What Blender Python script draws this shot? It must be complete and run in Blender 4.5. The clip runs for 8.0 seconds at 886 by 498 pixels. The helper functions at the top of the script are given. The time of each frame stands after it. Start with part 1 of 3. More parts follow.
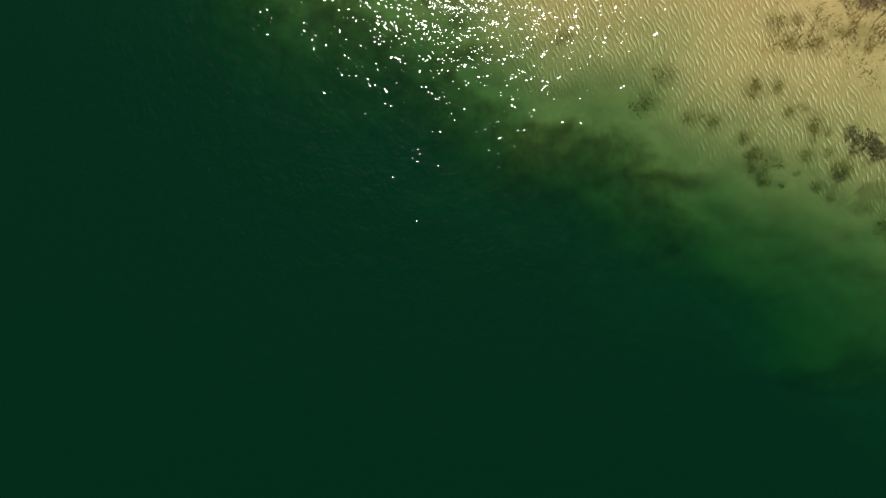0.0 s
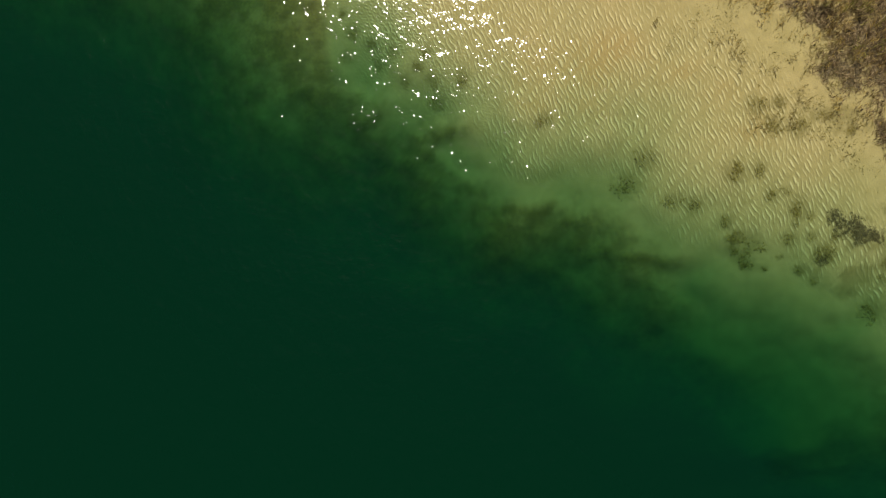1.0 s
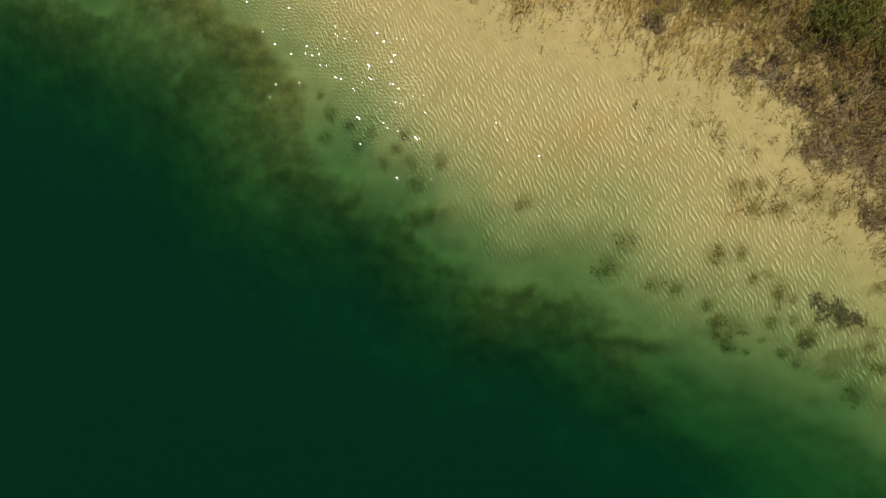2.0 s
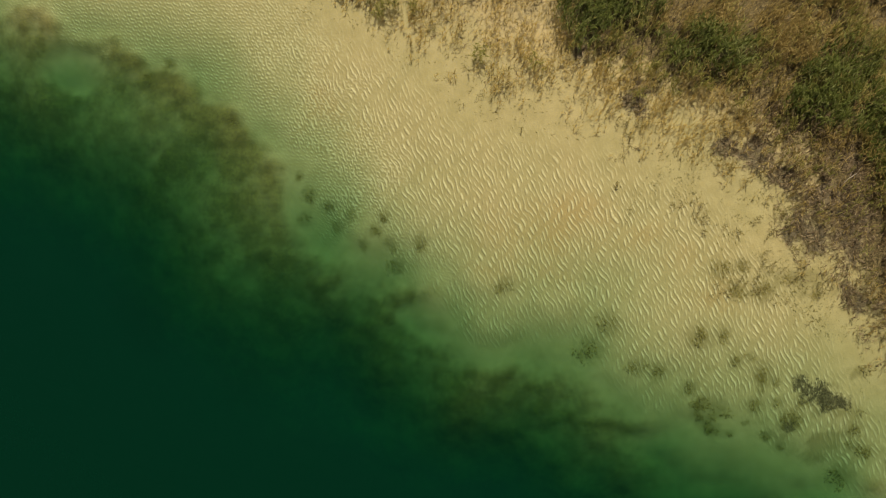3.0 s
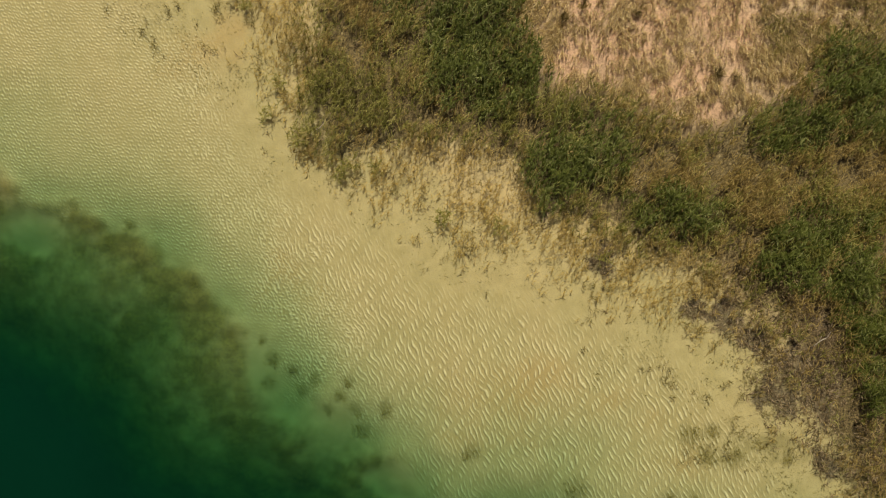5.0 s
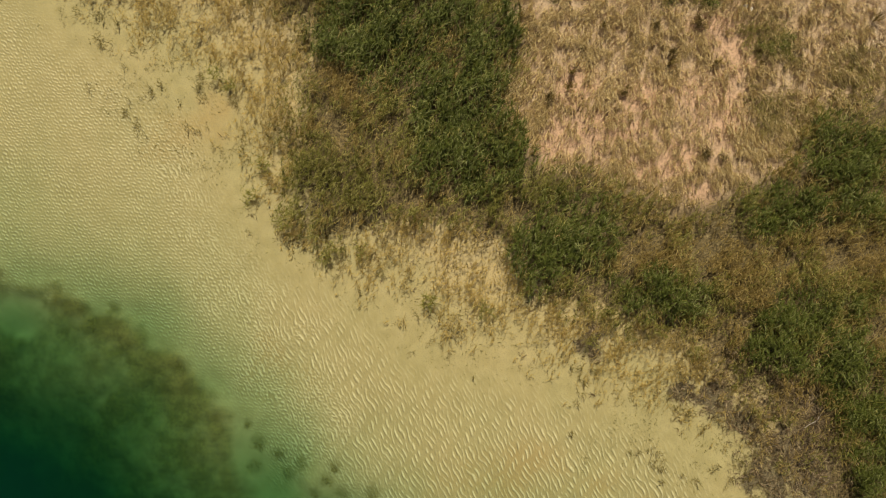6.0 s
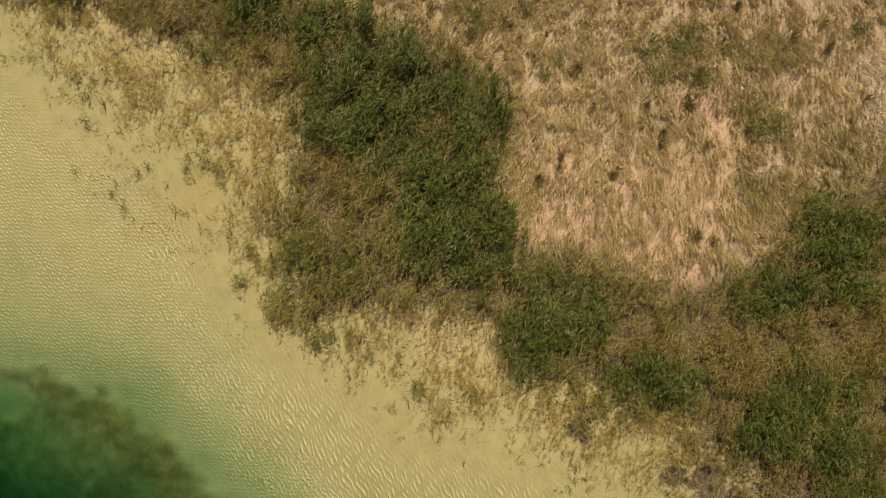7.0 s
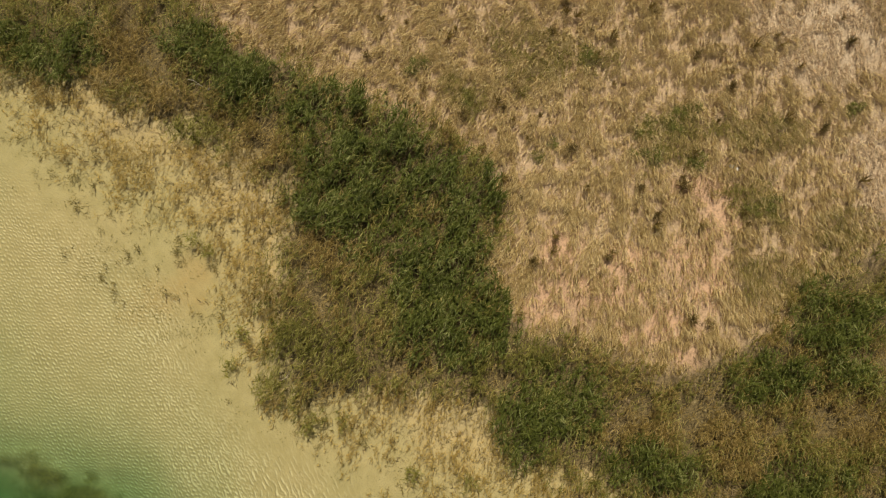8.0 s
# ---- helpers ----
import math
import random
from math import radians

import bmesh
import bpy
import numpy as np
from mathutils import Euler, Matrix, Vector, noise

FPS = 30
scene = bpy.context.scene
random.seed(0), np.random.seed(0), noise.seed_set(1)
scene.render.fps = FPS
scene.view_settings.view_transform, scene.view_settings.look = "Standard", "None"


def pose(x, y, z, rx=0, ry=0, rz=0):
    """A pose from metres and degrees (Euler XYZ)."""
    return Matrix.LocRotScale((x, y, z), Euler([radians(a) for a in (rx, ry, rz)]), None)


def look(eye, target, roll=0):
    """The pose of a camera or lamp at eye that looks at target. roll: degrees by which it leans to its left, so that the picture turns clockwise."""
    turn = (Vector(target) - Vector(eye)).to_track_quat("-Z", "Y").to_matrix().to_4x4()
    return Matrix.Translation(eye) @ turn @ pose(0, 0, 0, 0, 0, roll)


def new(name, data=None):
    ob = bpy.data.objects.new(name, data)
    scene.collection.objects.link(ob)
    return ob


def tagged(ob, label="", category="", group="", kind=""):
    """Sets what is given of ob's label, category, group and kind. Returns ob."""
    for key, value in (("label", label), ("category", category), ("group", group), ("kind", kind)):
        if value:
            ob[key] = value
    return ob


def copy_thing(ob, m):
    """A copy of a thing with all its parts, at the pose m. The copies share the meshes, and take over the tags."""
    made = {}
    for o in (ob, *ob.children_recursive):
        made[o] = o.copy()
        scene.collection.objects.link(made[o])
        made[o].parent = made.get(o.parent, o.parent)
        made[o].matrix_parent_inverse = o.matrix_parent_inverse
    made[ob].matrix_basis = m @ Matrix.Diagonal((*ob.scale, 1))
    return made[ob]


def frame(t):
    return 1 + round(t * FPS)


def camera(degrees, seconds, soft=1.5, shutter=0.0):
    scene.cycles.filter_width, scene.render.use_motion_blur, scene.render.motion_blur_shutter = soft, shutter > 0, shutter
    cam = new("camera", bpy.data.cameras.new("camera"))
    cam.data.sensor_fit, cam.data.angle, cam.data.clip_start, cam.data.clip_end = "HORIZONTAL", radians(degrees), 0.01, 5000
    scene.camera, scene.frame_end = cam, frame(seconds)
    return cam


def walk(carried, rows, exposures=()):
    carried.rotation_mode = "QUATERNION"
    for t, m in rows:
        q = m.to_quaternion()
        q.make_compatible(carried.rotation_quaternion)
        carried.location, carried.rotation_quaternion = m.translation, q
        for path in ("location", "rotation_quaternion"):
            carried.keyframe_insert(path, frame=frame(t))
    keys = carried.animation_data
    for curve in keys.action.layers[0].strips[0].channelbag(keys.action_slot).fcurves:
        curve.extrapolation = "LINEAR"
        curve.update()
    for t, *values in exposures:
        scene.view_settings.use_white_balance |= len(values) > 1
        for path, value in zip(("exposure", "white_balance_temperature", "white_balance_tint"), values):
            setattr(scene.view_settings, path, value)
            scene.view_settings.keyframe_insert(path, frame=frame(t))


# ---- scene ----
cam = camera(72, 8.0, 1.2)
PATH = [
    (0, -3.524, -15.124, 26.775, 3.556, 0.413, 1.433),
    (0.5, -3.069, -13.147, 26.778, 3.513, 0.505, 1.286),
    (1, -2.610, -11.200, 26.781, 3.477, 0.585, 1.125),
    (1.5, -2.152, -9.279, 26.784, 3.449, 0.654, 0.953),
    (2, -1.698, -7.384, 26.787, 3.429, 0.712, 0.771),
    (2.5, -1.252, -5.511, 26.790, 3.416, 0.757, 0.583),
    (3, -0.818, -3.657, 26.794, 3.412, 0.792, 0.390),
    (3.5, -0.400, -1.821, 26.797, 3.416, 0.814, 0.195),
    (4, -0.000, -0.000, 26.800, 3.428, 0.825, 0.000),
    (4.5, 0.377, 1.809, 26.803, 3.447, 0.824, -0.193),
    (5, 0.727, 3.608, 26.806, 3.475, 0.812, -0.381),
    (5.5, 1.047, 5.399, 26.810, 3.510, 0.788, -0.563),
    (6, 1.333, 7.186, 26.813, 3.554, 0.752, -0.736),
    (6.5, 1.581, 8.970, 26.816, 3.605, 0.705, -0.897),
    (7, 1.788, 10.755, 26.819, 3.665, 0.646, -1.045),
    (7.5, 1.950, 12.541, 26.822, 3.732, 0.575, -1.177),
    (8, 2.063, 14.333, 26.825, 3.807, 0.493, -1.291),
]
walk(cam, [(t, pose(*place)) for t, *place in PATH])

# ---- world and sun ----
SUN_ELEVATION, SUN_AZIMUTH = 57.2, 2.0        # degrees; the azimuth from +y towards +x
world = bpy.data.worlds.new("world")
scene.world = world
world.use_nodes = True
wn = world.node_tree
sky = wn.nodes.new("ShaderNodeTexSky")
sky.sky_type, sky.sun_disc = "NISHITA", False
sky.sun_elevation, sky.sun_rotation = radians(SUN_ELEVATION), radians(SUN_AZIMUTH)
sky.air_density, sky.dust_density, sky.ozone_density = 0.5, 1.0, 0.1
background = wn.nodes["Background"]
background.inputs["Strength"].default_value = 0.05
wn.links.new(sky.outputs["Color"], background.inputs["Color"])
sun = new("sun", bpy.data.lights.new("sun", "SUN"))
sun.data.energy, sun.data.angle, sun.data.color = 4.1, radians(0.53), (1.0, 0.93, 0.80)
sun.matrix_world = look((0, 0, 60), (-60 / math.tan(radians(SUN_ELEVATION)) * math.sin(radians(SUN_AZIMUTH)), -60 / math.tan(radians(SUN_ELEVATION)) * math.cos(radians(SUN_AZIMUTH)), 0))
scene.view_settings.exposure = 0.14

rng = np.random.default_rng(11)

# ---- the plan: lines along the shore, from the north-west to the south-east, and patches (x, y, half width, half depth) ----
SHELF_EDGE = [(-60, 30), (-28, 12), (-18.3, 7.3), (-16.0, 6.3), (-12.4, 4.7), (-10.4, 3.0), (-8.8, 1.2), (-7.9, -0.2), (-4.8, -2.4), (-2.9, -3.7), (-1.4, -4.9),
              (0.4, -6.1), (3.3, -6.3), (5.2, -7.0), (7.8, -9.0), (12.5, -10.2), (14.9, -11.4), (16.5, -12.1), (26, -19), (60, -40)]
REED_LINE = [(-60, 48), (-28, 31), (-17.9, 22.7), (-15.3, 20.3), (-12.8, 18.8), (-10.2, 16.9), (-8.2, 15.6), (-7.7, 12.4), (-7.0, 11.2), (-5.7, 9.4), (-2.8, 8.2), (-1.2, 6.9),
             (0.3, 5.2), (2.5, 4.9), (5.2, 4.2), (8.1, 3.2), (11.0, 1.9), (12.4, 0.7), (14.0, -1.2), (16.0, -3.6), (16.9, -5.0), (18.2, -7.2), (27, -14), (60, -34)]
DENSE_LINE = [(-60, 52), (-28, 33), (-18.0, 24.6), (-12.8, 23.4), (-10.0, 22.0), (-7.2, 20.2), (-5.2, 19.1), (-5.5, 16.8), (-6.0, 14.3), (-5.7, 9.9), (-3.8, 8.9), (-0.8, 9.8),
              (3.6, 9.2), (4.0, 7.3), (7.4, 5.8), (11.1, 4.6), (12.9, 3.4), (14.0, 1.6), (15.3, -0.4), (16.2, -1.9), (17.3, -3.9), (18.5, -6.4), (28, -13), (60, -32)]
MEADOW_LINE = [(-60, 60), (-28, 38), (-9.5, 27.8), (-7.0, 25.6), (-3.9, 24.2), (-0.6, 22.6), (1.9, 21.2), (3.9, 19.4), (4.6, 17.6), (4.0, 15.4), (4.7, 13.6), (5.6, 12.4),
               (8.3, 12.0), (10.3, 11.3), (12.0, 10.8), (14.4, 11.4), (16.5, 12.8), (17.6, 14.5), (21.4, 15.7), (30, 12), (60, -10)]
GREEN = [(-1.5, 20.7, 2.6, 1.5), (0.5, 19.5, 2.7, 1.7), (3, 17.8, 1.5, 2.1), (-2.3, 18.4, 2.2, 1.4), (0.7, 16.1, 2.6, 1.4), (1.5, 14.7, 1.9, 1.4), (2.2, 12.5, 1.9, 1.2),
         (3.8, 13.2, 1.2, 1.4), (6.5, 10.5, 1.7, 1.2), (6.8, 9, 1.6, 1.4), (5.2, 8.4, 1.2, 1.1), (-15.7, 25.7, 2.7, 1.5), (-9.2, 25.8, 1.7, 1.1), (-7.4, 24.2, 1.9, 1.2), (-5.5,
         23.4, 1.9, 1), (-2.8, 22.5, 2.1, 0.9), (18.2, 12.8, 2, 1.2), (15.9, 10.5, 2.1, 1), (18.7, 10.4, 1.5, 0.9), (10.3, 6.6, 1.7, 1), (16.6, 6.1, 2.5, 1.1), (18, 3.6, 1.5,
         1.7), (18.8, 1, 1.2, 3), (15.4, 3.9, 1.7, 0.9)]
MIDGREEN = [(-9, 21.7, 1.2, 0.7), (-0.2, 14, 1.5, 1.1), (-4.1, 11.9, 2, 1.2), (-1.2, 11.1, 1.2, 0.9), (-5.6, 10.5, 0.9, 0.7), (2.9, 11, 1.5, 1), (9.3, 6.3, 1.7, 1),
            (12.2, 6.5, 1.2, 1), (6.3, 11.2, 2.2, 1), (15.3, 5.5, 1.5, 0.7), (17.1, 7.9, 1.5, 1)]
BROWN = [(-11.3, 24.7, 1.7, 1.4), (-6.1, 20.9, 1.5, 1.1), (-9.8, 23, 1.7, 0.7), (-13.8, 23.8, 2, 0.7), (13.4, 8.2, 2.2, 1.2), (18.8, 8.3, 1.7, 1.1), (11.3, 10.2, 1, 0.6),
         (10, 8.3, 1.2, 0.7), (-3.4, 16, 1.5, 1.2), (13.9, 6.3, 1.7, 1), (13.6, 5.3, 1, 1.5), (19.1, 8.6, 1, 1), (16.6, 2.4, 1.2, 0.7)]
STRAW = [(-0.3, 11.3, 1.9, 0.7), (9.6, 11, 1.1, 0.5), (1.1, 8.4, 2.2, 1.2), (3, 6.9, 1.5, 1.5), (-2.7, 9.9, 1.2, 0.6), (9.8, 4.1, 1.2, 1.1), (10, 9.5, 1.1, 0.6), (-1.1,
         9.1, 2, 0.7), (11.5, 2.7, 1, 0.7)]
TUFTS = [(11.8, 21.3, 1, 0.6), (10.6, 20.1, 0.5, 0.3), (15.6, 17.9, 0.7, 0.5), (16.7, 17.5, 0.6, 0.3), (13.1, 19.8, 0.5, 0.4), (6.6, 20.5, 0.5, 0.5), (1.2, 24.2, 0.4,
         0.2), (3.2, 23, 0.4, 0.5), (8.5, 24.3, 0.3, 0.4), (20.1, 21.8, 0.3, 0.3), (12.5, 21.9, 0.7, 0.3)]
PINK = [(8.1, 13.7, 2.7, 0.9), (10.3, 12.5, 1.5, 0.6), (12.7, 11.2, 1, 0.7), (5.9, 13.6, 1, 1.1), (13.3, 18.6, 1.1, 0.7), (13.8, 17.5, 1.1, 1.6), (12.9, 14.9, 1.5, 2),
        (11.5, 12.8, 1.5, 0.7), (7, 15.5, 1.2, 1.1), (10.2, 15.2, 1.7, 1.1)]
PALE = [(20.2, 25.3, 3.2, 2.5), (20.9, 19.2, 1.5, 3.2), (17, 26.2, 2.2, 1.1)]
# the patch at (4.7, 7.3) paints a dark shadow in mud colour
MUD = [(7.7, 4.9, 0.7, 0.9), (12.7, 2.1, 1, 0.9), (13.6, 1.2, 0.9, 0.7), (15.8, -0, 2, 1.1), (14.5, -1.4, 1.2, 0.7), (10.4, 5.3, 0.6, 0.4), (4.7, 7.3, 0.6, 0.9), (17,
       1.6, 0.7, 1), (14, -1.1, 0.9, 0.9), (14.9, -1.9, 1.1, 0.9), (16.7, -1, 1.1, 2), (17, -4.4, 0.7, 1), (11.4, 2.4, 0.9, 0.5)]
PLUME = [(9.5, -10.4, 1.9, 1.2), (11.6, -11.7, 3.2, 1.6), (13.9, -12.5, 2.5, 1.7), (10.3, -13.6, 2.2, 1.7), (14.1, -15.6, 3.3, 2.5), (17.3, -13.5, 1.5, 1.5), (13.0, -18.2, 3.4, 2.2)]
RUST = [(-6.2, 3.4, 1.6, 1.5), (2.1, -2.6, 3.0, 0.8), (10.2, -3.1, 1.5, 1.5), (4.6, -0.9, 3.8, 1.3), (-10, 15, 3, 2)]
SHOOTS = [(11.2, -3.5, 1.1, 0.9), (12.6, -3.2, 1.6, 1.5), (14.6, -4.5, 1.4, 1.2), (7.0, 0.6, 1.4, 1.2), (9.0, 1.2, 2.2, 1.5), (12.3, -1.4, 1.8, 1.4), (11.6, 0.2, 3.0, 1.5), (14.2, -2.6, 1.4, 1.2), (-12.0, 16.0, 2.5, 2.2), (-10.5, 13.6, 2.0, 1.4)]


def lattice(px, py, seed):
    n = 64
    table = np.random.default_rng(seed).random((n, n))
    ix, iy = np.floor(px).astype(int), np.floor(py).astype(int)
    fx, fy = px - ix, py - iy
    fx, fy = fx * fx * (3 - 2 * fx), fy * fy * (3 - 2 * fy)
    a = table[ix % n, iy % n] * (1 - fx) + table[(ix + 1) % n, iy % n] * fx
    b = table[ix % n, (iy + 1) % n] * (1 - fx) + table[(ix + 1) % n, (iy + 1) % n] * fx
    return a * (1 - fy) + b * fy


def cloud(px, py, size, seed, octaves=3):
    """Smooth noise between about -1 and 1, with patches of that size in metres."""
    out, amp, total = 0, 1.0, 0.0
    for k in range(octaves):
        out = out + amp * (lattice(px * 2 ** k / size + 7.3 * k, py * 2 ** k / size - 3.1 * k, seed + k) * 2 - 1)
        total += amp
        amp *= 0.55
    return out / total * 1.5


def across(line, px, py):
    """The distance from a line of the plan: positive on its land side, negative on its lake side."""
    best = np.full(px.shape, 1e9)
    pts = np.array(line, float)
    for (ax, ay), (bx, by) in zip(pts[:-1], pts[1:]):
        dx, dy = bx - ax, by - ay
        u = np.clip(((px - ax) * dx + (py - ay) * dy) / (dx * dx + dy * dy), 0, 1)
        best = np.minimum(best, np.hypot(px - ax - u * dx, py - ay - u * dy))
    ring = np.vstack([[(-4000, 4000 * 0.6)], pts, [(4000, -4000 * 0.6), (4000, 6000), (-4000, 6000)]])
    inside = np.zeros(px.shape, bool)
    for (ax, ay), (bx, by) in zip(ring, np.roll(ring, -1, 0)):
        crosses = (ay > py) != (by > py)
        inside ^= crosses & (px < (bx - ax) * (py - ay) / (by - ay if by != ay else 1e-9) + ax)
    return np.where(inside, best, -best)


def patches(spots, px, py, ragged=0.5, seed=5):
    """1 in the middle of each patch, 0 at its rim and beyond, with a ragged rim."""
    out = np.zeros(px.shape)
    wx, wy = px + ragged * cloud(px, py, 2.4, seed), py + ragged * cloud(px, py, 2.4, seed + 7)
    wob = cloud(px, py, 0.7, seed + 3) * 0.3
    for cx, cy, a, b in spots:
        out = np.maximum(out, 1.2 - np.hypot((wx - cx) / a, (wy - cy) / b) ** 1.3 + wob)
    return np.clip(out * 1.3, 0, 1)


def ramp(v, a, b):
    u = np.clip((v - a) / (b - a), 0, 1)
    return u * u * (3 - 2 * u)


def plume_part(px, py):
    """Bare sand that lies pale on the slope, with soft edges."""
    wx, wy = px + 0.7 * cloud(px, py, 2.2, 31), py + 0.7 * cloud(px, py, 2.2, 35)
    out = np.zeros(px.shape)
    for cx, cy, a, b in PLUME:
        out = out + np.exp(-1.3 * ((wx - cx) / a) ** 2 - 1.3 * ((wy - cy) / b) ** 2)
    return np.clip(out * (0.95 + 0.2 * cloud(px, py, 1.6, 37)), 0, 1)


ALGAE = [(-20.1, 8.6, 1.6, 1.4), (-15.2, 7, 1.5, 0.7), (-13.8, 5.4, 2.5, 1.1), (-12, 3.8, 2.5, 1.2), (-10.7, 2.3, 1.5, 1.4), (-13.8, 1.8, 2.2, 1), (-6.9, -3.6, 1.7, 0.9),
         (-3.6, -5.1, 2, 0.9), (0, -7.9, 2.2, 0.9), (3, -8.8, 2.2, 0.9), (6, -10, 1.8, 0.9), (16.2, -9.4, 1.7, 0.9), (18.1, -12.3, 1, 1.2), (1.6, -8, 2, 1), (4.4, -9.6, 2, 1)]
CLEAR = [(-18.7, 6.1, 1.6, 0.9), (-7.3, -0.6, 1.2, 1.1), (-5.8, -2.1, 1.5, 0.9), (-1.8, -5.1, 1.5, 0.9), (0.8, -5.8, 1.5, 0.5)]


def algae_part(px, py):
    """Where algae cover the slope beyond the shelf's edge."""
    d = across(SHELF_EDGE, px, py) + 0.9 * cloud(px, py, 1.8, 41)
    spots = np.zeros(px.shape)
    wx, wy = px + 0.9 * cloud(px, py, 1.7, 46), py + 0.9 * cloud(px, py, 1.7, 48)
    for cx, cy, a, b in ALGAE:
        spots = np.maximum(spots, np.exp(-((wx - cx) / a) ** 2 - ((wy - cy) / b) ** 2))
    bare = np.maximum(plume_part(px, py), patches(CLEAR, px, py, 0.5, 33))
    spread = (0.68 + 0.25 * cloud(px, py, 2.2, 43)) * ramp(d - 0.5 * ramp(px, -5, -11), 0.5, -2.4 + 1.6 * ramp(px, -5, -11))
    return np.clip(np.maximum(spots * (0.85 + 0.3 * ramp(px, -5, -11)) * ramp(d, 1.5, 0.0), spread) * (1 - bare), 0, 1)


def ground_height(px, py):
    d = across(SHELF_EDGE, px, py) + 0.7 * cloud(px, py, 3.0, 21)
    m = across(MEADOW_LINE, px, py)
    west = ramp(px, -5, -11)
    shelf = -0.06 - (0.80 - 0.15 * west) * np.exp(-np.maximum(d, 0) / (2.1 + 0.4 * ramp(px, 0, 8) - 0.3 * west)) - 0.10 * west * np.exp(-np.maximum(d, 0) / 7) * ramp(d, 0, 2)
    plume = plume_part(px, py)
    off = np.maximum(-d, 0) * (1 - 0.62 * plume) * (1 - 0.25 * west)
    drop = -0.86 + 0.15 * west - 0.225 * off - 0.030 * off ** 2 - 0.75 * plume * ramp(off, 0, 1.5)
    z = np.where(d > 0, shelf, np.maximum(drop, -9))
    z = z + algae_part(px, py) * (0.30 + 0.08 * cloud(px, py, 0.8, 23)) * ramp(d, -7, -3)
    land = ramp(across(REED_LINE, px, py), 0, 6)
    z = z + land * 0.12 + 0.25 * ramp(m, -2, 3)
    return z + land * 0.03 * cloud(px, py, 0.9, 25) + 0.02 * cloud(px, py, 2.5, 27)


# ---- materials ----
def material(name):
    m = bpy.data.materials.new(name)
    m.use_nodes = True
    m.node_tree.nodes.clear()
    out = m.node_tree.nodes.new("ShaderNodeOutputMaterial")
    return m, m.node_tree, out


class Nodes:
    """Short names for the nodes of one material."""

    def __init__(self, tree):
        self.tree = tree

    def add(self, kind, **values):
        node = self.tree.nodes.new(kind)
        for key, value in values.items():
            if key in node.inputs:
                self.feed(node.inputs[key], value)
        return node

    def feed(self, socket, value):
        if isinstance(value, bpy.types.NodeSocket):
            self.tree.links.new(value, socket)
        elif isinstance(value, tuple) and len(value) == 3 and socket.type == "RGBA":
            socket.default_value = (*value, 1)
        else:
            socket.default_value = value

    def math(self, op, a, b=0.0, clamp=False):
        node = self.tree.nodes.new("ShaderNodeMath")
        node.operation, node.use_clamp = op, clamp
        self.feed(node.inputs[0], a)
        self.feed(node.inputs[1], b)
        return node.outputs[0]

    def mix(self, f, a, b, blend="MIX"):
        node = self.tree.nodes.new("ShaderNodeMix")
        node.data_type, node.blend_type = "RGBA", blend
        self.feed(node.inputs[0], f)
        self.feed(node.inputs[6], a)
        self.feed(node.inputs[7], b)
        return node.outputs[2]

    def step(self, v, a, b, lo=0.0, hi=1.0):
        node = self.tree.nodes.new("ShaderNodeMapRange")
        node.interpolation_type = "SMOOTHSTEP"
        for k, x in enumerate((v, a, b, lo, hi)):
            self.feed(node.inputs[k], x)
        return node.outputs[0]

    def noise(self, where, scale, detail=3.0, rough=0.55, distort=0.0):
        node = self.add("ShaderNodeTexNoise", Vector=where, Scale=scale, Detail=detail, Roughness=rough, Distortion=distort)
        return node.outputs["Fac"]

    def attribute(self, name):
        node = self.tree.nodes.new("ShaderNodeAttribute")
        node.attribute_name = name
        return node.outputs["Fac"]

    def mapped(self, where, scale=(1, 1, 1), turn=0.0):
        node = self.add("ShaderNodeMapping", Vector=where, Scale=scale)
        node.inputs["Rotation"].default_value = (0, 0, radians(turn))
        return node.outputs[0]


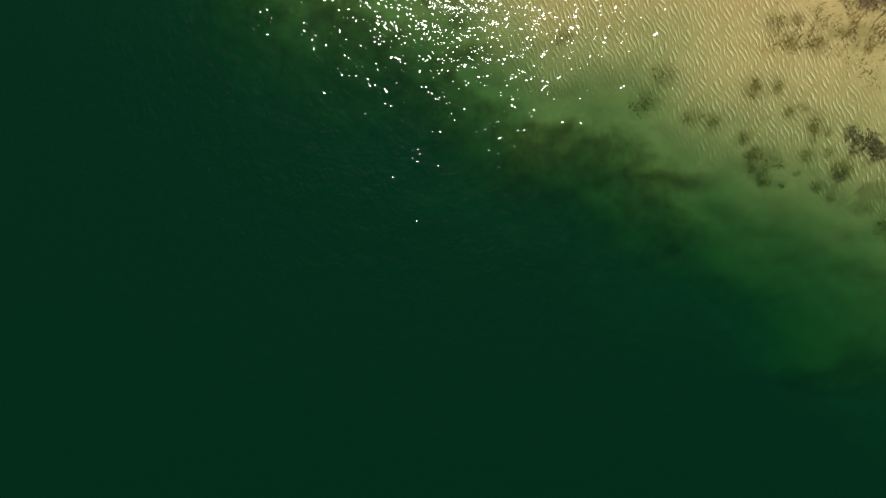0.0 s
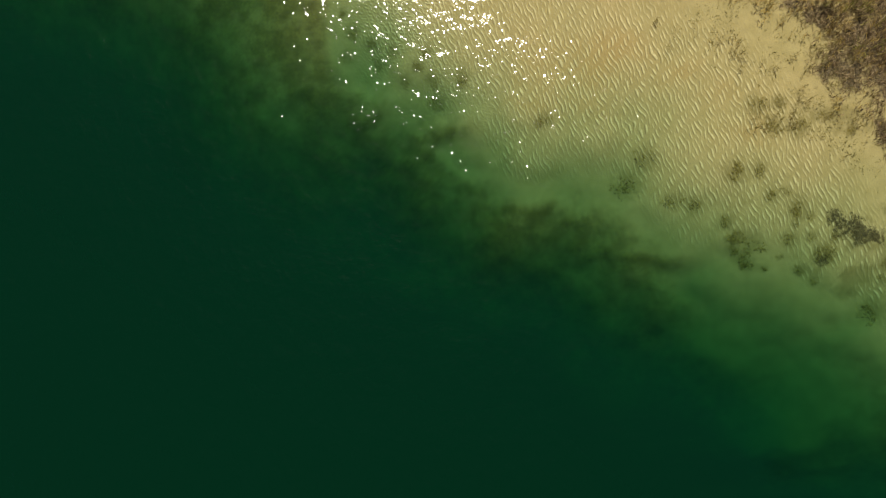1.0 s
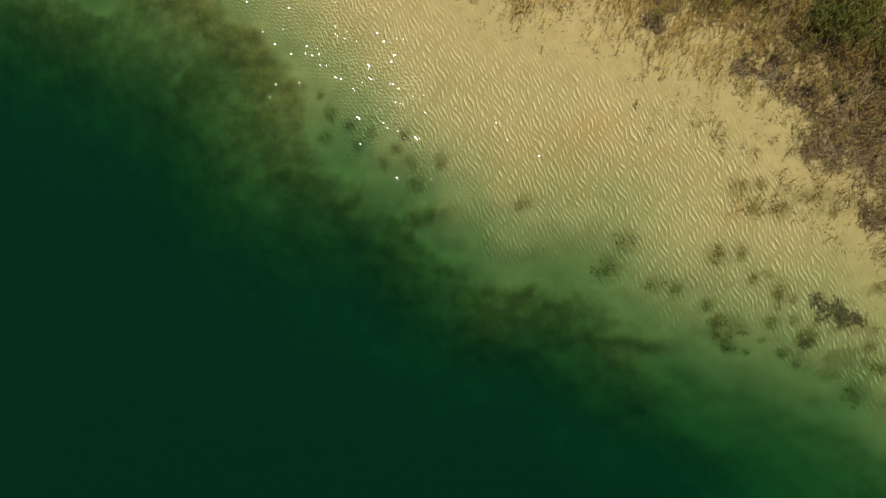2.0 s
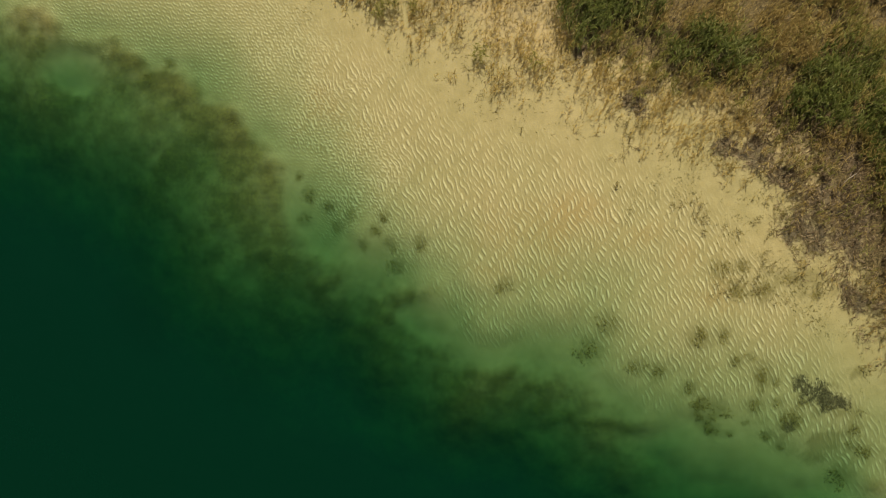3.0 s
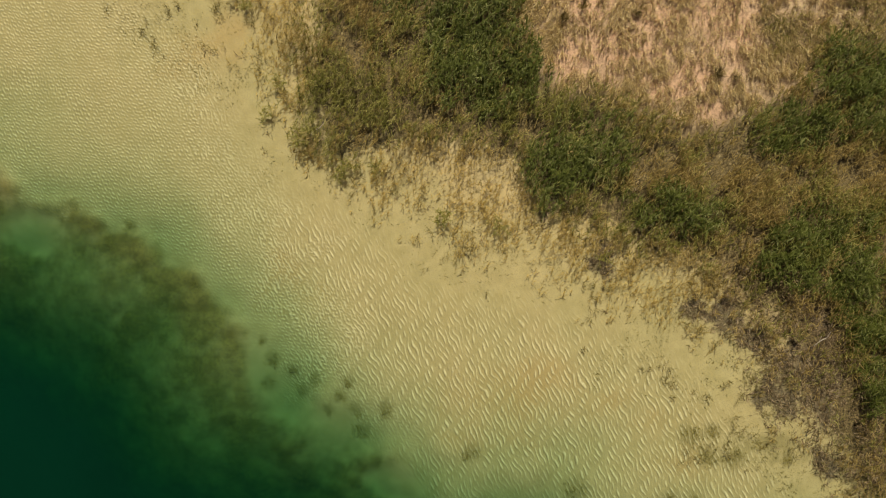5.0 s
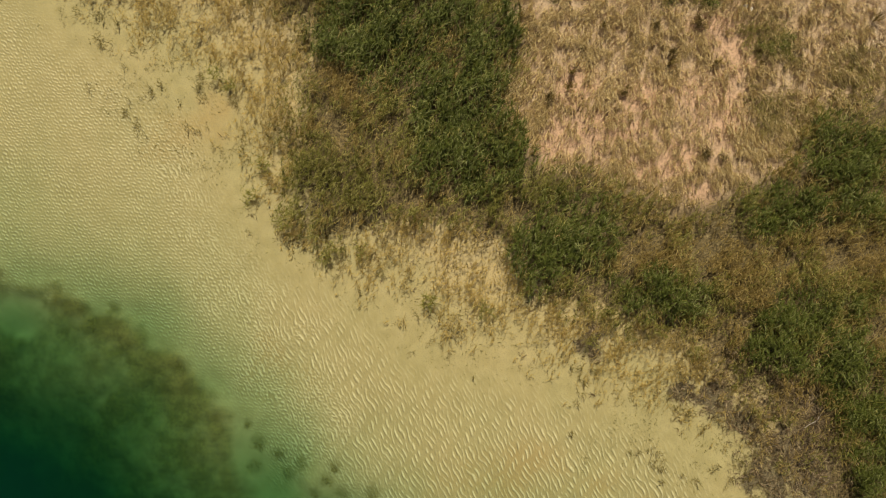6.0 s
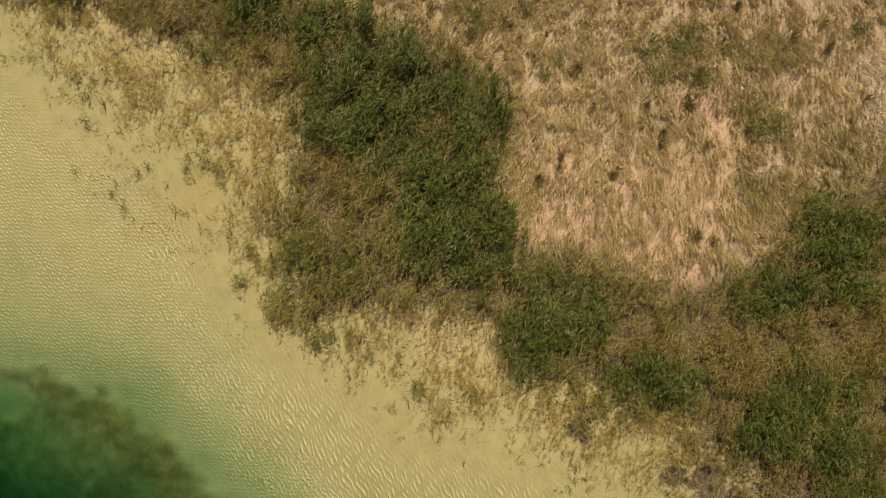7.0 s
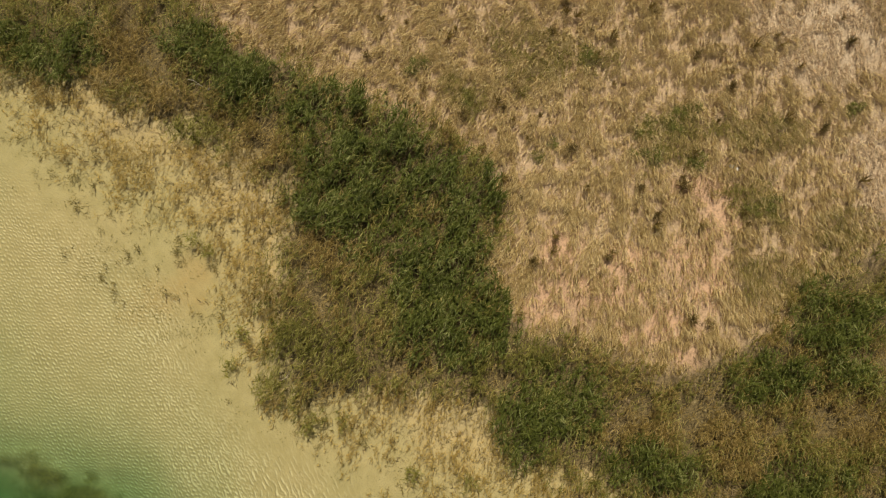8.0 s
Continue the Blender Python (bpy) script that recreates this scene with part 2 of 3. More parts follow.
def ground_material():
    m, tree, out = material("lake_bed_and_soil")
    n = Nodes(tree)
    where = n.add("ShaderNodeTexCoord").outputs["Object"]
    big, mid, fine = n.noise(where, 0.35, 3), n.noise(where, 1.6, 4), n.noise(where, 14, 4, 0.7)
    sand = n.mix(n.step(mid, 0.3, 0.7), (0.415, 0.323, 0.142), (0.485, 0.378, 0.178))
    rust = n.math("MULTIPLY", n.attribute("rust"), n.step(big, 0.3, 0.7), True)
    sand = n.mix(n.math("MULTIPLY", rust, 0.45), sand, (0.46, 0.27, 0.085))
    # painted light: bright caustic lines with dark flanks, put into the sand colour
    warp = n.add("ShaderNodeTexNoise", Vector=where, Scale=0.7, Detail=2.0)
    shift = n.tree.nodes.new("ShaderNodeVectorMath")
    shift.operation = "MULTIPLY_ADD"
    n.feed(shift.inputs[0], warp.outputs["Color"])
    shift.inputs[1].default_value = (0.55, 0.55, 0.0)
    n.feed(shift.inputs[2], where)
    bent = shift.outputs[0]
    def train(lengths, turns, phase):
        """Short-crested caustic pattern: the mean of a few wave trains whose lengths and headings differ."""
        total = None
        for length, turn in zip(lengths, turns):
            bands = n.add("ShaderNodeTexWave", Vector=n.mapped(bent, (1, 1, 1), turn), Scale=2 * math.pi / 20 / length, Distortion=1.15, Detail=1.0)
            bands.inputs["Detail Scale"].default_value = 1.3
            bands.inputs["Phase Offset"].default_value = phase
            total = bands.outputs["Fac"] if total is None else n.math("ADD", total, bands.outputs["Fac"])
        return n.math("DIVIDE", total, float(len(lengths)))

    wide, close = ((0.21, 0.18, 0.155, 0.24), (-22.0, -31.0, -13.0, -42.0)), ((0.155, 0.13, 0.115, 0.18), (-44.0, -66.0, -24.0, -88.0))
    blend = n.attribute("fine")
    near, far = n.math("MULTIPLY", n.math("SUBTRACT", 1.0, blend), 2.0, True), n.math("MULTIPLY", blend, 2.0, True)

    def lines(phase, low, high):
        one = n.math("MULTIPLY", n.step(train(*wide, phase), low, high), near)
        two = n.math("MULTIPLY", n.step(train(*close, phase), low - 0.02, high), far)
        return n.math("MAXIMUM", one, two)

    patchy = n.math("MULTIPLY", n.step(n.noise(where, 0.9, 2), 0.28, 0.62, 0.6, 1.0), n.attribute("caustic"))
    breakup = n.step(n.noise(where, 11.0, 3, 0.7), 0.3, 0.6, 0.55, 1.0)
    caustic = n.math("MULTIPLY", n.math("MULTIPLY", lines(0.0, 0.54, 0.82), patchy), breakup)
    caustic_dark = n.math("MULTIPLY", lines(1.7, 0.54, 0.84), patchy)
    sand = n.mix(n.math("MULTIPLY", n.attribute("caustic"), 0.16), sand, (0.28, 0.215, 0.095))
    sand = n.mix(n.math("MULTIPLY", caustic_dark, 0.92), sand, (0.25, 0.19, 0.085))
    sand = n.mix(n.math("MULTIPLY", caustic, 0.95), sand, (0.80, 0.665, 0.385))
    sand = n.mix(n.step(fine, 0.35, 0.7, 0.22, 0.0), sand, (0.2, 0.16, 0.08))
    film = n.step(n.math("ADD", n.attribute("film"), n.math("MULTIPLY", n.math("SUBTRACT", n.noise(where, 4.0, 5, 0.65), 0.5), 1.1)), 0.25, 1.0, 0.0, 0.55)
    sand = n.mix(film, sand, (0.19, 0.15, 0.05))
    # algae on the slope, a darker bed colour towards the deep
    algae = n.mix(n.step(mid, 0.35, 0.65), (0.13, 0.096, 0.018), (0.225, 0.165, 0.038))
    algae = n.mix(n.step(n.noise(where, 5.5, 4, 0.7), 0.4, 0.66, 0.0, 0.55), algae, (0.065, 0.052, 0.014))
    cover = n.step(n.math("ADD", n.attribute("algae"), n.math("MULTIPLY", n.math("SUBTRACT", n.noise(where, 1.4, 5, 0.6), 0.5), 0.9)), 0.05, 0.95, 0.0, 0.84)
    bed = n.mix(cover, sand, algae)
    bed = n.mix(n.attribute("deep_tone"), bed, (0.05, 0.05, 0.025))
    # plant litter under the reeds, darkened for the shade between them, mud, and the dry soil of the meadow
    shaded_litter = n.mix(n.step(fine, 0.35, 0.65), (0.05, 0.037, 0.014), (0.22, 0.16, 0.065))
    strewn = n.step(n.math("ADD", n.attribute("shaded_litter"), n.math("MULTIPLY", n.math("SUBTRACT", n.noise(where, 5.0, 5, 0.65), 0.5), 1.6)), 0.35, 0.75)
    bed = n.mix(strewn, bed, shaded_litter)
    mud = n.mix(n.step(fine, 0.3, 0.7), (0.08, 0.058, 0.03), (0.25, 0.185, 0.10))
    bed = n.mix(n.step(n.math("ADD", n.attribute("mud"), n.math("MULTIPLY", n.math("SUBTRACT", n.noise(where, 3.0, 5, 0.65), 0.5), 2.2)), 0.45, 0.95), bed, mud)
    soil = n.mix(n.step(mid, 0.3, 0.7), (0.40, 0.275, 0.15), (0.52, 0.375, 0.22))
    soil = n.mix(n.attribute("pink"), soil, (0.57, 0.36, 0.21))
    soil = n.mix(n.math("MULTIPLY", n.attribute("pale"), 0.8), soil, (0.50, 0.385, 0.25))
    # dark speckles painted into the soil as shadow between the blades
    soil = n.mix(n.step(n.noise(where, 9.0, 5, 0.75), 0.42, 0.68, 0.0, 0.8), soil, (0.17, 0.11, 0.05))
    bed = n.mix(n.attribute("dry"), bed, soil)
    height = n.math("ADD", n.math("MULTIPLY", caustic, 0.011), n.math("MULTIPLY", fine, 0.02))
    bump = n.add("ShaderNodeBump", Height=height, Strength=0.8, Distance=1.0)
    shader = n.add("ShaderNodeBsdfPrincipled", Roughness=0.85, Normal=bump.outputs[0])
    shader.inputs["Specular IOR Level"].default_value = 0.2
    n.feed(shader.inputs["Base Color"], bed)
    tree.links.new(shader.outputs[0], out.inputs[0])
    return m


def water_material():
    """Clear lake water: the column under the surface takes up red light first and sends back a little green."""
    m, tree, out = material("lake_water")
    n = Nodes(tree)
    where = n.add("ShaderNodeTexCoord").outputs["Object"]
    column = n.attribute("column")
    clear = [n.math("POWER", base, column) for base in (0.33, 0.58, 0.44)]
    tint = n.add("ShaderNodeCombineColor", Red=clear[0], Green=clear[1], Blue=clear[2]).outputs[0]
    through_water = n.add("ShaderNodeBsdfTransparent", Color=tint)
    thick = n.step(column, 0.0, 4.0)
    body = n.add("ShaderNodeBsdfDiffuse", Color=n.mix(thick, (0, 0, 0), (0.0006, 0.0192, 0.0078)))
    inside = n.add("ShaderNodeAddShader")
    tree.links.new(through_water.outputs[0], inside.inputs[0])
    tree.links.new(body.outputs[0], inside.inputs[1])
    swell = n.noise(n.mapped(where, (1, 0.8, 1), 20), 1.85, 0, 0.5)
    chop = n.noise(n.mapped(where, (1, 0.85, 1), 20), 5.0, 1.0, 0.45, 0.2)
    gusts = n.step(n.noise(where, 0.6, 2), 0.3, 0.7, 0.7, 1.22)
    waves = n.math("ADD", n.math("MULTIPLY", swell, 0.045), n.math("MULTIPLY", chop, 0.037))
    waves = n.math("MULTIPLY", n.math("MULTIPLY", waves, gusts), n.attribute("chop"))
    bump = n.add("ShaderNodeBump", Height=waves, Strength=1.0, Distance=1.0)
    gloss = n.add("ShaderNodeBsdfGlossy", Roughness=0.105, Normal=bump.outputs[0])
    gloss.distribution = "BECKMANN"
    fresnel = n.add("ShaderNodeFresnel", IOR=1.33, Normal=bump.outputs[0])
    mixed = n.add("ShaderNodeMixShader")
    tree.links.new(fresnel.outputs[0], mixed.inputs[0])
    tree.links.new(inside.outputs[0], mixed.inputs[1])
    tree.links.new(gloss.outputs[0], mixed.inputs[2])
    tree.links.new(mixed.outputs[0], out.inputs[0])
    return m


def leaf_material(name, colours, gloss=0.35, glow=0.3, patch=0.6):
    """Leaves that differ one by one and in broad patches; some light comes through them."""
    m, tree, out = material(name)
    n = Nodes(tree)
    where = n.add("ShaderNodeTexCoord").outputs["Object"]
    one = n.add("ShaderNodeNewGeometry").outputs["Random Per Island"]
    ramp_node = tree.nodes.new("ShaderNodeValToRGB")
    ramp_node.color_ramp.interpolation = "LINEAR"
    for k, colour in enumerate(colours):
        at = k / (len(colours) - 1)
        e = ramp_node.color_ramp.elements[k] if k < 2 else ramp_node.color_ramp.elements.new(at)
        e.position, e.color = at, (*colour, 1)
    broad = n.math("MULTIPLY", n.math("SUBTRACT", n.noise(where, 0.8, 4, 0.6), 0.5), 2.2)
    n.feed(ramp_node.inputs[0], n.math("ADD", n.math("MULTIPLY", one, 1 - patch * 0.5), n.math("MULTIPLY", n.math("ADD", broad, 0.5), patch * 0.5), True))
    colour = n.mix(n.step(n.noise(where, 9.0, 3), 0.3, 0.7, 0.0, 0.3), ramp_node.outputs[0], n.mix(1.0, ramp_node.outputs[0], (0.65, 0.6, 0.55), "MULTIPLY"))
    face = n.add("ShaderNodeBsdfPrincipled", Roughness=0.6)
    face.inputs["Specular IOR Level"].default_value = gloss
    n.feed(face.inputs["Base Color"], colour)
    back = n.add("ShaderNodeBsdfTranslucent", Color=colour)
    mixed = n.add("ShaderNodeMixShader", Fac=glow)
    tree.links.new(face.outputs[0], mixed.inputs[1])
    tree.links.new(back.outputs[0], mixed.inputs[2])
    tree.links.new(mixed.outputs[0], out.inputs[0])
    return m


GROUND, WATER = ground_material(), water_material()
REED_GREEN = leaf_material("green_reed_leaf", [(0.041, 0.048, 0.008), (0.093, 0.108, 0.016), (0.158, 0.176, 0.03), (0.39, 0.39, 0.14)], 0.15, 0.38)
REED_OLIVE = leaf_material("olive_reed_leaf", [(0.065, 0.062, 0.010), (0.16, 0.152, 0.024), (0.30, 0.27, 0.058), (0.58, 0.51, 0.17)], 0.15, 0.38)
REED_STRAW = leaf_material("straw_reed_leaf", [(0.30, 0.21, 0.05), (0.50, 0.37, 0.105), (0.62, 0.47, 0.16), (0.78, 0.62, 0.27)], 0.12, 0.55)
REED_RUST = leaf_material("rusty_reed_leaf", [(0.11, 0.075, 0.016), (0.25, 0.175, 0.043), (0.40, 0.285, 0.085), (0.6, 0.45, 0.17)], 0.15, 0.38)
GRASS_DRY = leaf_material("dry_grass_blade", [(0.22, 0.15, 0.05), (0.45, 0.325, 0.125), (0.64, 0.485, 0.215), (0.84, 0.69, 0.39)], 0.1, 0.3)
GRASS_PALE = leaf_material("bleached_grass_blade", [(0.45, 0.33, 0.175), (0.66, 0.5, 0.29), (0.77, 0.61, 0.38), (0.86, 0.72, 0.5)], 0.1, 0.3)
GRASS_OLIVE = leaf_material("olive_grass_blade", [(0.10, 0.085, 0.017), (0.21, 0.18, 0.04), (0.34, 0.28, 0.075), (0.55, 0.45, 0.16)], 0.1, 0.35)
DEAD = leaf_material("dead_grey_stem", [(0.05, 0.032, 0.012), (0.125, 0.085, 0.038), (0.25, 0.175, 0.085), (0.52, 0.40, 0.235)], 0.1, 0.1)
SHOOT = leaf_material("young_shoot", [(0.11, 0.09, 0.026), (0.19, 0.155, 0.046), (0.26, 0.21, 0.066), (0.36, 0.29, 0.10)], 0.1, 0.42)
WEED = leaf_material("water_weed_leaf", [(0.27, 0.215, 0.062), (0.33, 0.265, 0.08), (0.39, 0.315, 0.10), (0.46, 0.375, 0.13)], 0.05, 0.5)
MAT = leaf_material("drowned_plant_matter", [(0.085, 0.068, 0.033), (0.135, 0.108, 0.052), (0.19, 0.152, 0.075), (0.27, 0.22, 0.11)], 0.05, 0.1)
# brown for tufts, also used to paint small shadows into the meadow
TUFT = leaf_material("brown_tuft_blade", [(0.11, 0.075, 0.02), (0.19, 0.13, 0.035), (0.28, 0.2, 0.055), (0.42, 0.31, 0.10)], 0.1, 0.35)
# darker copy of the tuft blades, for the meadow's shadow spots
SHADE_BLADE = leaf_material("shade_tuft_blade", [(0.085, 0.056, 0.018), (0.155, 0.105, 0.034), (0.24, 0.17, 0.056), (0.38, 0.275, 0.10)], 0.1, 0.3)
BUSH = leaf_material("bush_leaf", [(0.07, 0.072, 0.013), (0.14, 0.145, 0.026), (0.24, 0.23, 0.05), (0.42, 0.37, 0.13)], 0.15)


# ---- mesh helpers ----
def mesh_from(name, verts, loops, counts, mat, smooth=False):
    me = bpy.data.meshes.new(name)
    me.vertices.add(len(verts))
    me.vertices.foreach_set("co", np.ascontiguousarray(verts, np.float32).ravel())
    me.loops.add(len(loops))
    me.loops.foreach_set("vertex_index", np.ascontiguousarray(loops, np.int32))
    starts = np.concatenate([[0], np.cumsum(counts)[:-1]])
    me.polygons.add(len(counts))
    me.polygons.foreach_set("loop_start", starts.astype(np.int32))
    me.polygons.foreach_set("use_smooth", np.full(len(counts), smooth))
    me.materials.append(mat)
    me.update(calc_edges=True)
    return me


def sheet(name, xs, ys, height, mat):
    """A sheet over the lattice xs by ys."""
    gx, gy = np.meshgrid(xs, ys)
    px, py = gx.ravel(), gy.ravel()
    verts = np.stack([px, py, height(px, py)], 1)
    nx, ny = len(xs), len(ys)
    i = (np.arange(ny - 1)[:, None] * nx + np.arange(nx - 1)[None]).ravel()
    quads = np.stack([i, i + 1, i + nx + 1, i + nx], 1)
    return mesh_from(name, verts, quads.ravel(), np.full(len(quads), 4), mat, True), px, py


def blades(base, length, width, azimuth, rise, droop):
    """Arching blades, one an island: base (n, 3); rise and droop are the slopes in degrees of the lower and the upper half."""
    count = len(base)
    flat = np.stack([np.cos(azimuth), np.sin(azimuth), np.zeros(count)], 1)
    side = np.stack([-np.sin(azimuth), np.cos(azimuth), np.zeros(count)], 1) * width[:, None]
    up = np.array([0, 0, 1.0])
    r, d = np.radians(rise)[:, None], np.radians(droop)[:, None]
    half = length[:, None] * 0.5
    mid = base + half * (np.cos(r) * flat + np.sin(r) * up)
    tip = mid + half * (np.cos(d) * flat + np.sin(d) * up)
    v = np.stack([base - side * 0.6, base + side * 0.6, mid + side, mid - side, tip], 1)
    o = (np.arange(count) * 5)[:, None]
    loops = np.hstack([o, o + 1, o + 2, o + 3, o + 3, o + 2, o + 4])
    return v.reshape(-1, 3), loops.ravel(), np.tile([4, 3], count)


def joined(groups):
    verts, loops, counts, at = [], [], [], 0
    for v, l, c in groups:
        verts.append(v)
        loops.append(l + at)
        counts.append(c)
        at += len(v)
    return np.vstack(verts), np.concatenate(loops), np.concatenate(counts)


def reed_plants(px, py, pz, tall, leaves, leaf_length, leaf_width, lean=8.0, droop=(-35, 25), wind=60.0):
    """Reeds: a stem each with leaves that stand off on all sides."""
    count = len(px)
    h = tall * rng.uniform(0.7, 1.15, count)
    way = rng.uniform(0, 2 * np.pi, count)
    tilt = np.radians(np.abs(rng.normal(0, lean, count)))
    axis = np.stack([np.cos(way) * np.sin(tilt), np.sin(way) * np.sin(tilt), np.cos(tilt)], 1)
    root = np.stack([px, py, pz], 1)
    parts = [blades(root, h, np.full(count, 0.005), way, 90 - np.degrees(tilt), 90 - np.degrees(tilt))]
    who = np.repeat(np.arange(count), leaves)
    total = len(who)
    part_way = rng.uniform(0.3, 1.0, total)
    base = root[who] + axis[who] * (h[who] * part_way)[:, None]
    parts.append(blades(base, leaf_length * rng.uniform(0.6, 1.25, total), leaf_width * rng.uniform(0.6, 1.2, total), np.radians(wind) + np.pi * (rng.random(total) < 0.4) + rng.normal(0, 0.6, total),
                        rng.uniform(15, 70, total), rng.uniform(*droop, total)))
    return joined(parts)


def grass_blades(px, py, pz, tall, width, per, spread=0.05, rise=(45, 85), droop=(-10, 60), wind=None):
    who = np.repeat(np.arange(len(px)), per)
    total = len(who)
    base = np.stack([px[who] + rng.normal(0, spread, total), py[who] + rng.normal(0, spread, total), pz[who]], 1)
    size = (tall if np.ndim(tall) == 0 else tall[who]) * rng.uniform(0.55, 1.2, total)
    way = rng.uniform(0, 2 * np.pi, total) if wind is None else np.radians(wind) + rng.normal(0, 0.45, total)
    return blades(base, size, width * rng.uniform(0.6, 1.3, total), way, rng.uniform(*rise, total), rng.uniform(*droop, total))


def stuff(name, label, category, mat, *groups):
    ob = new(name, mesh_from(name, *joined(groups), mat))
    return tagged(ob, label, category, kind="stuff")


def scatter(count, density, box=(-22, 25, -12, 31)):
    """Random places in a box, kept where the density (0 to 1) says so."""
    px, py = rng.uniform(box[0], box[1], count), rng.uniform(box[2], box[3], count)
    keep = rng.random(count) < density(px, py)
    return px[keep], py[keep]


# ---- ground and water ----
def reach(lo, hi, step):
    """Lattice lines, even between lo and hi and wider and wider apart out to the horizon."""
    out = [60 / 45 * k for k in (1, 2, 4, 8)] + [20, 40, 80, 160, 400, 1000, 2500]
    return np.concatenate([[lo - v for v in reversed(out)], np.arange(lo, hi + step / 2, step), [hi + v for v in out]])


NAMED_WEEDS = [(11.7, -3.8, 0.8), (12.9, -3.8, 0.8), (10.9, -2.9, 0.9), (11.9, -2.7, 0.7), (14.1, -3.2, 0.7), (15.1, -3.9, 0.6), (6.1, -5.3, 1.1), (5.4, -6.5, 1.2),
               (10.0, -5.9, 1.2), (8.3, -7.4, 0.9), (11.1, -5.7, 0.7), (12.8, -7.4, 1.0), (7.4, -7.2, 0.8), (10.8, -9.0, 1.1), (11.6, -6.9, 0.7), (-5.4, -0.5, 0.6), (-3.9, -0.6, 0.6), (-4.8, -1.8, 0.5), (-3.6, -1.8, 0.6), (-3.2, -2.8, 0.7), (-2.2, -1.7, 0.7), (-7.3, 0.5, 0.7), (-7.6, -0.7, 0.7), (16.3, -11.9, 1.0), (17.1, -10.7, 0.9), (14.0, -9.3,
               0.9), (12.5, -8.8, 0.8), (9.7, -8.1, 0.8), (-6.4, -0.1, 0.6), (-4.3, -1.2, 0.6)]
sx, sy = scatter(2600, lambda u, v: 0.6 * ramp(across(SHELF_EDGE, u, v), -0.8, 0.4) * ramp(across(SHELF_EDGE, u, v), 3.8, 0.8) * ramp(cloud(u, v, 4, 81), -0.5, 0.6) * (0.06 + 0.94 * ramp(u, -1, 6)), (-19, 20, -16, 9))
WEEDS = NAMED_WEEDS + [(float(u), float(v), float(rng.uniform(0.3, 0.75))) for u, v in zip(sx[:90], sy[:90])]
XS, YS = reach(-28, 28, 0.2), reach(-28, 34, 0.2)
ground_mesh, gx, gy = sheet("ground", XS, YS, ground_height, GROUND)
edge, reed, dense, meadow = (across(line, gx, gy) for line in (SHELF_EDGE, REED_LINE, DENSE_LINE, MEADOW_LINE))
wob = cloud(gx, gy, 1.5, 41)
plume = plume_part(gx, gy)
film = np.zeros(gx.shape)
for wx, wy, size in WEEDS:
    film = np.maximum(film, np.exp(-((gx - wx) ** 2 + (gy - wy) ** 2) / (0.7 * size) ** 2))
grown = patches([(15.4, -10.2, 1.9, 2.0), (16.6, -7.6, 1.2, 1.2), (12.4, -3.2, 2.3, 1.2), (14.8, -3.8, 1.5, 1.1)], gx, gy, 0.6, 107)
film = np.maximum(film, 0.95 * grown * ramp(cloud(gx, gy, 0.8, 88), -0.25, 0.4))
film = np.maximum(film, 0.5 * ramp(cloud(gx, gy, 0.9, 89), 0.05, 0.65) * ramp(edge, 0.2, 0.9) * ramp(edge, 5.0, 2.2) * ramp(gx, -3, 5))
FIELDS = {
    # where the caustic light lines are painted on the bed
    "caustic": ramp(edge + wob, -0.4, 2.4) * ramp(reed, -0.8, -3.6),
    "algae": algae_part(gx, gy),
    "film": film,
    "fine": ramp(gx + 0.4 * gy + 2 * wob, -0.5, -9.0),
    "deep_tone": ramp(edge + wob, -6, -12) * (1 - 0.5 * plume),
    "shaded_litter": np.maximum(0.35 * ramp(reed + 0.8 * wob, -1.0, 2.0), 0.85 * ramp(dense + 0.8 * wob, -1.2, 1.6)),
    "mud": patches(MUD, gx, gy, 0.5, 45),
    "rust": patches(RUST, gx, gy, 0.8, 47),
    "dry": ramp(meadow + 0.5 * wob, -0.8, 0.6),
    "pink": patches(PINK, gx, gy, 0.6, 49),
    "pale": patches(PALE, gx, gy, 0.8, 51),
}
for key, values in FIELDS.items():
    ground_mesh.attributes.new(key, "FLOAT", "POINT").data.foreach_set("value", np.ascontiguousarray(values, np.float32))
tagged(new("ground", ground_mesh), "yellow sand shelf with painted caustic lines, falling into a lake, with dry pinkish soil", "ground", kind="structure")

water_mesh, wx, wy = sheet("water", reach(-28, 28, 0.35), reach(-28, 34, 0.35), lambda px, py: px * 0.0, WATER)
water_mesh.attributes.new("column", "FLOAT", "POINT").data.foreach_set("value", np.ascontiguousarray(np.maximum(-ground_height(wx, wy), 0), np.float32))
calm = ramp(across(REED_LINE, wx, wy), -1.5, -7.5) * (1.0 - 0.1 * ramp(across(SHELF_EDGE, wx, wy), 0, -4))
water_mesh.attributes.new("chop", "FLOAT", "POINT").data.foreach_set("value", np.ascontiguousarray(calm, np.float32))
tagged(new("water", water_mesh), "clear lake water, deep green beyond the sand shelf", "water", kind="structure")

# ---- reeds, grass and litter ----
def green_part(px, py):
    return patches(GREEN, px, py, 0.6, 61)


def belt(px, py):
    """How thick the reeds stand between the open sand and the meadow."""
    wobble = 1.0 * cloud(px, py, 1.4, 63)
    r, dn, m = across(REED_LINE, px, py) + wobble, across(DENSE_LINE, px, py) + 0.6 * wobble, across(MEADOW_LINE, px, py) + 0.5 * wobble
    return (0.6 * ramp(r, -1.0, 1.4) + 0.4 * ramp(dn, -1.8, 1.2)) * ramp(m, 0.6, -0.5)


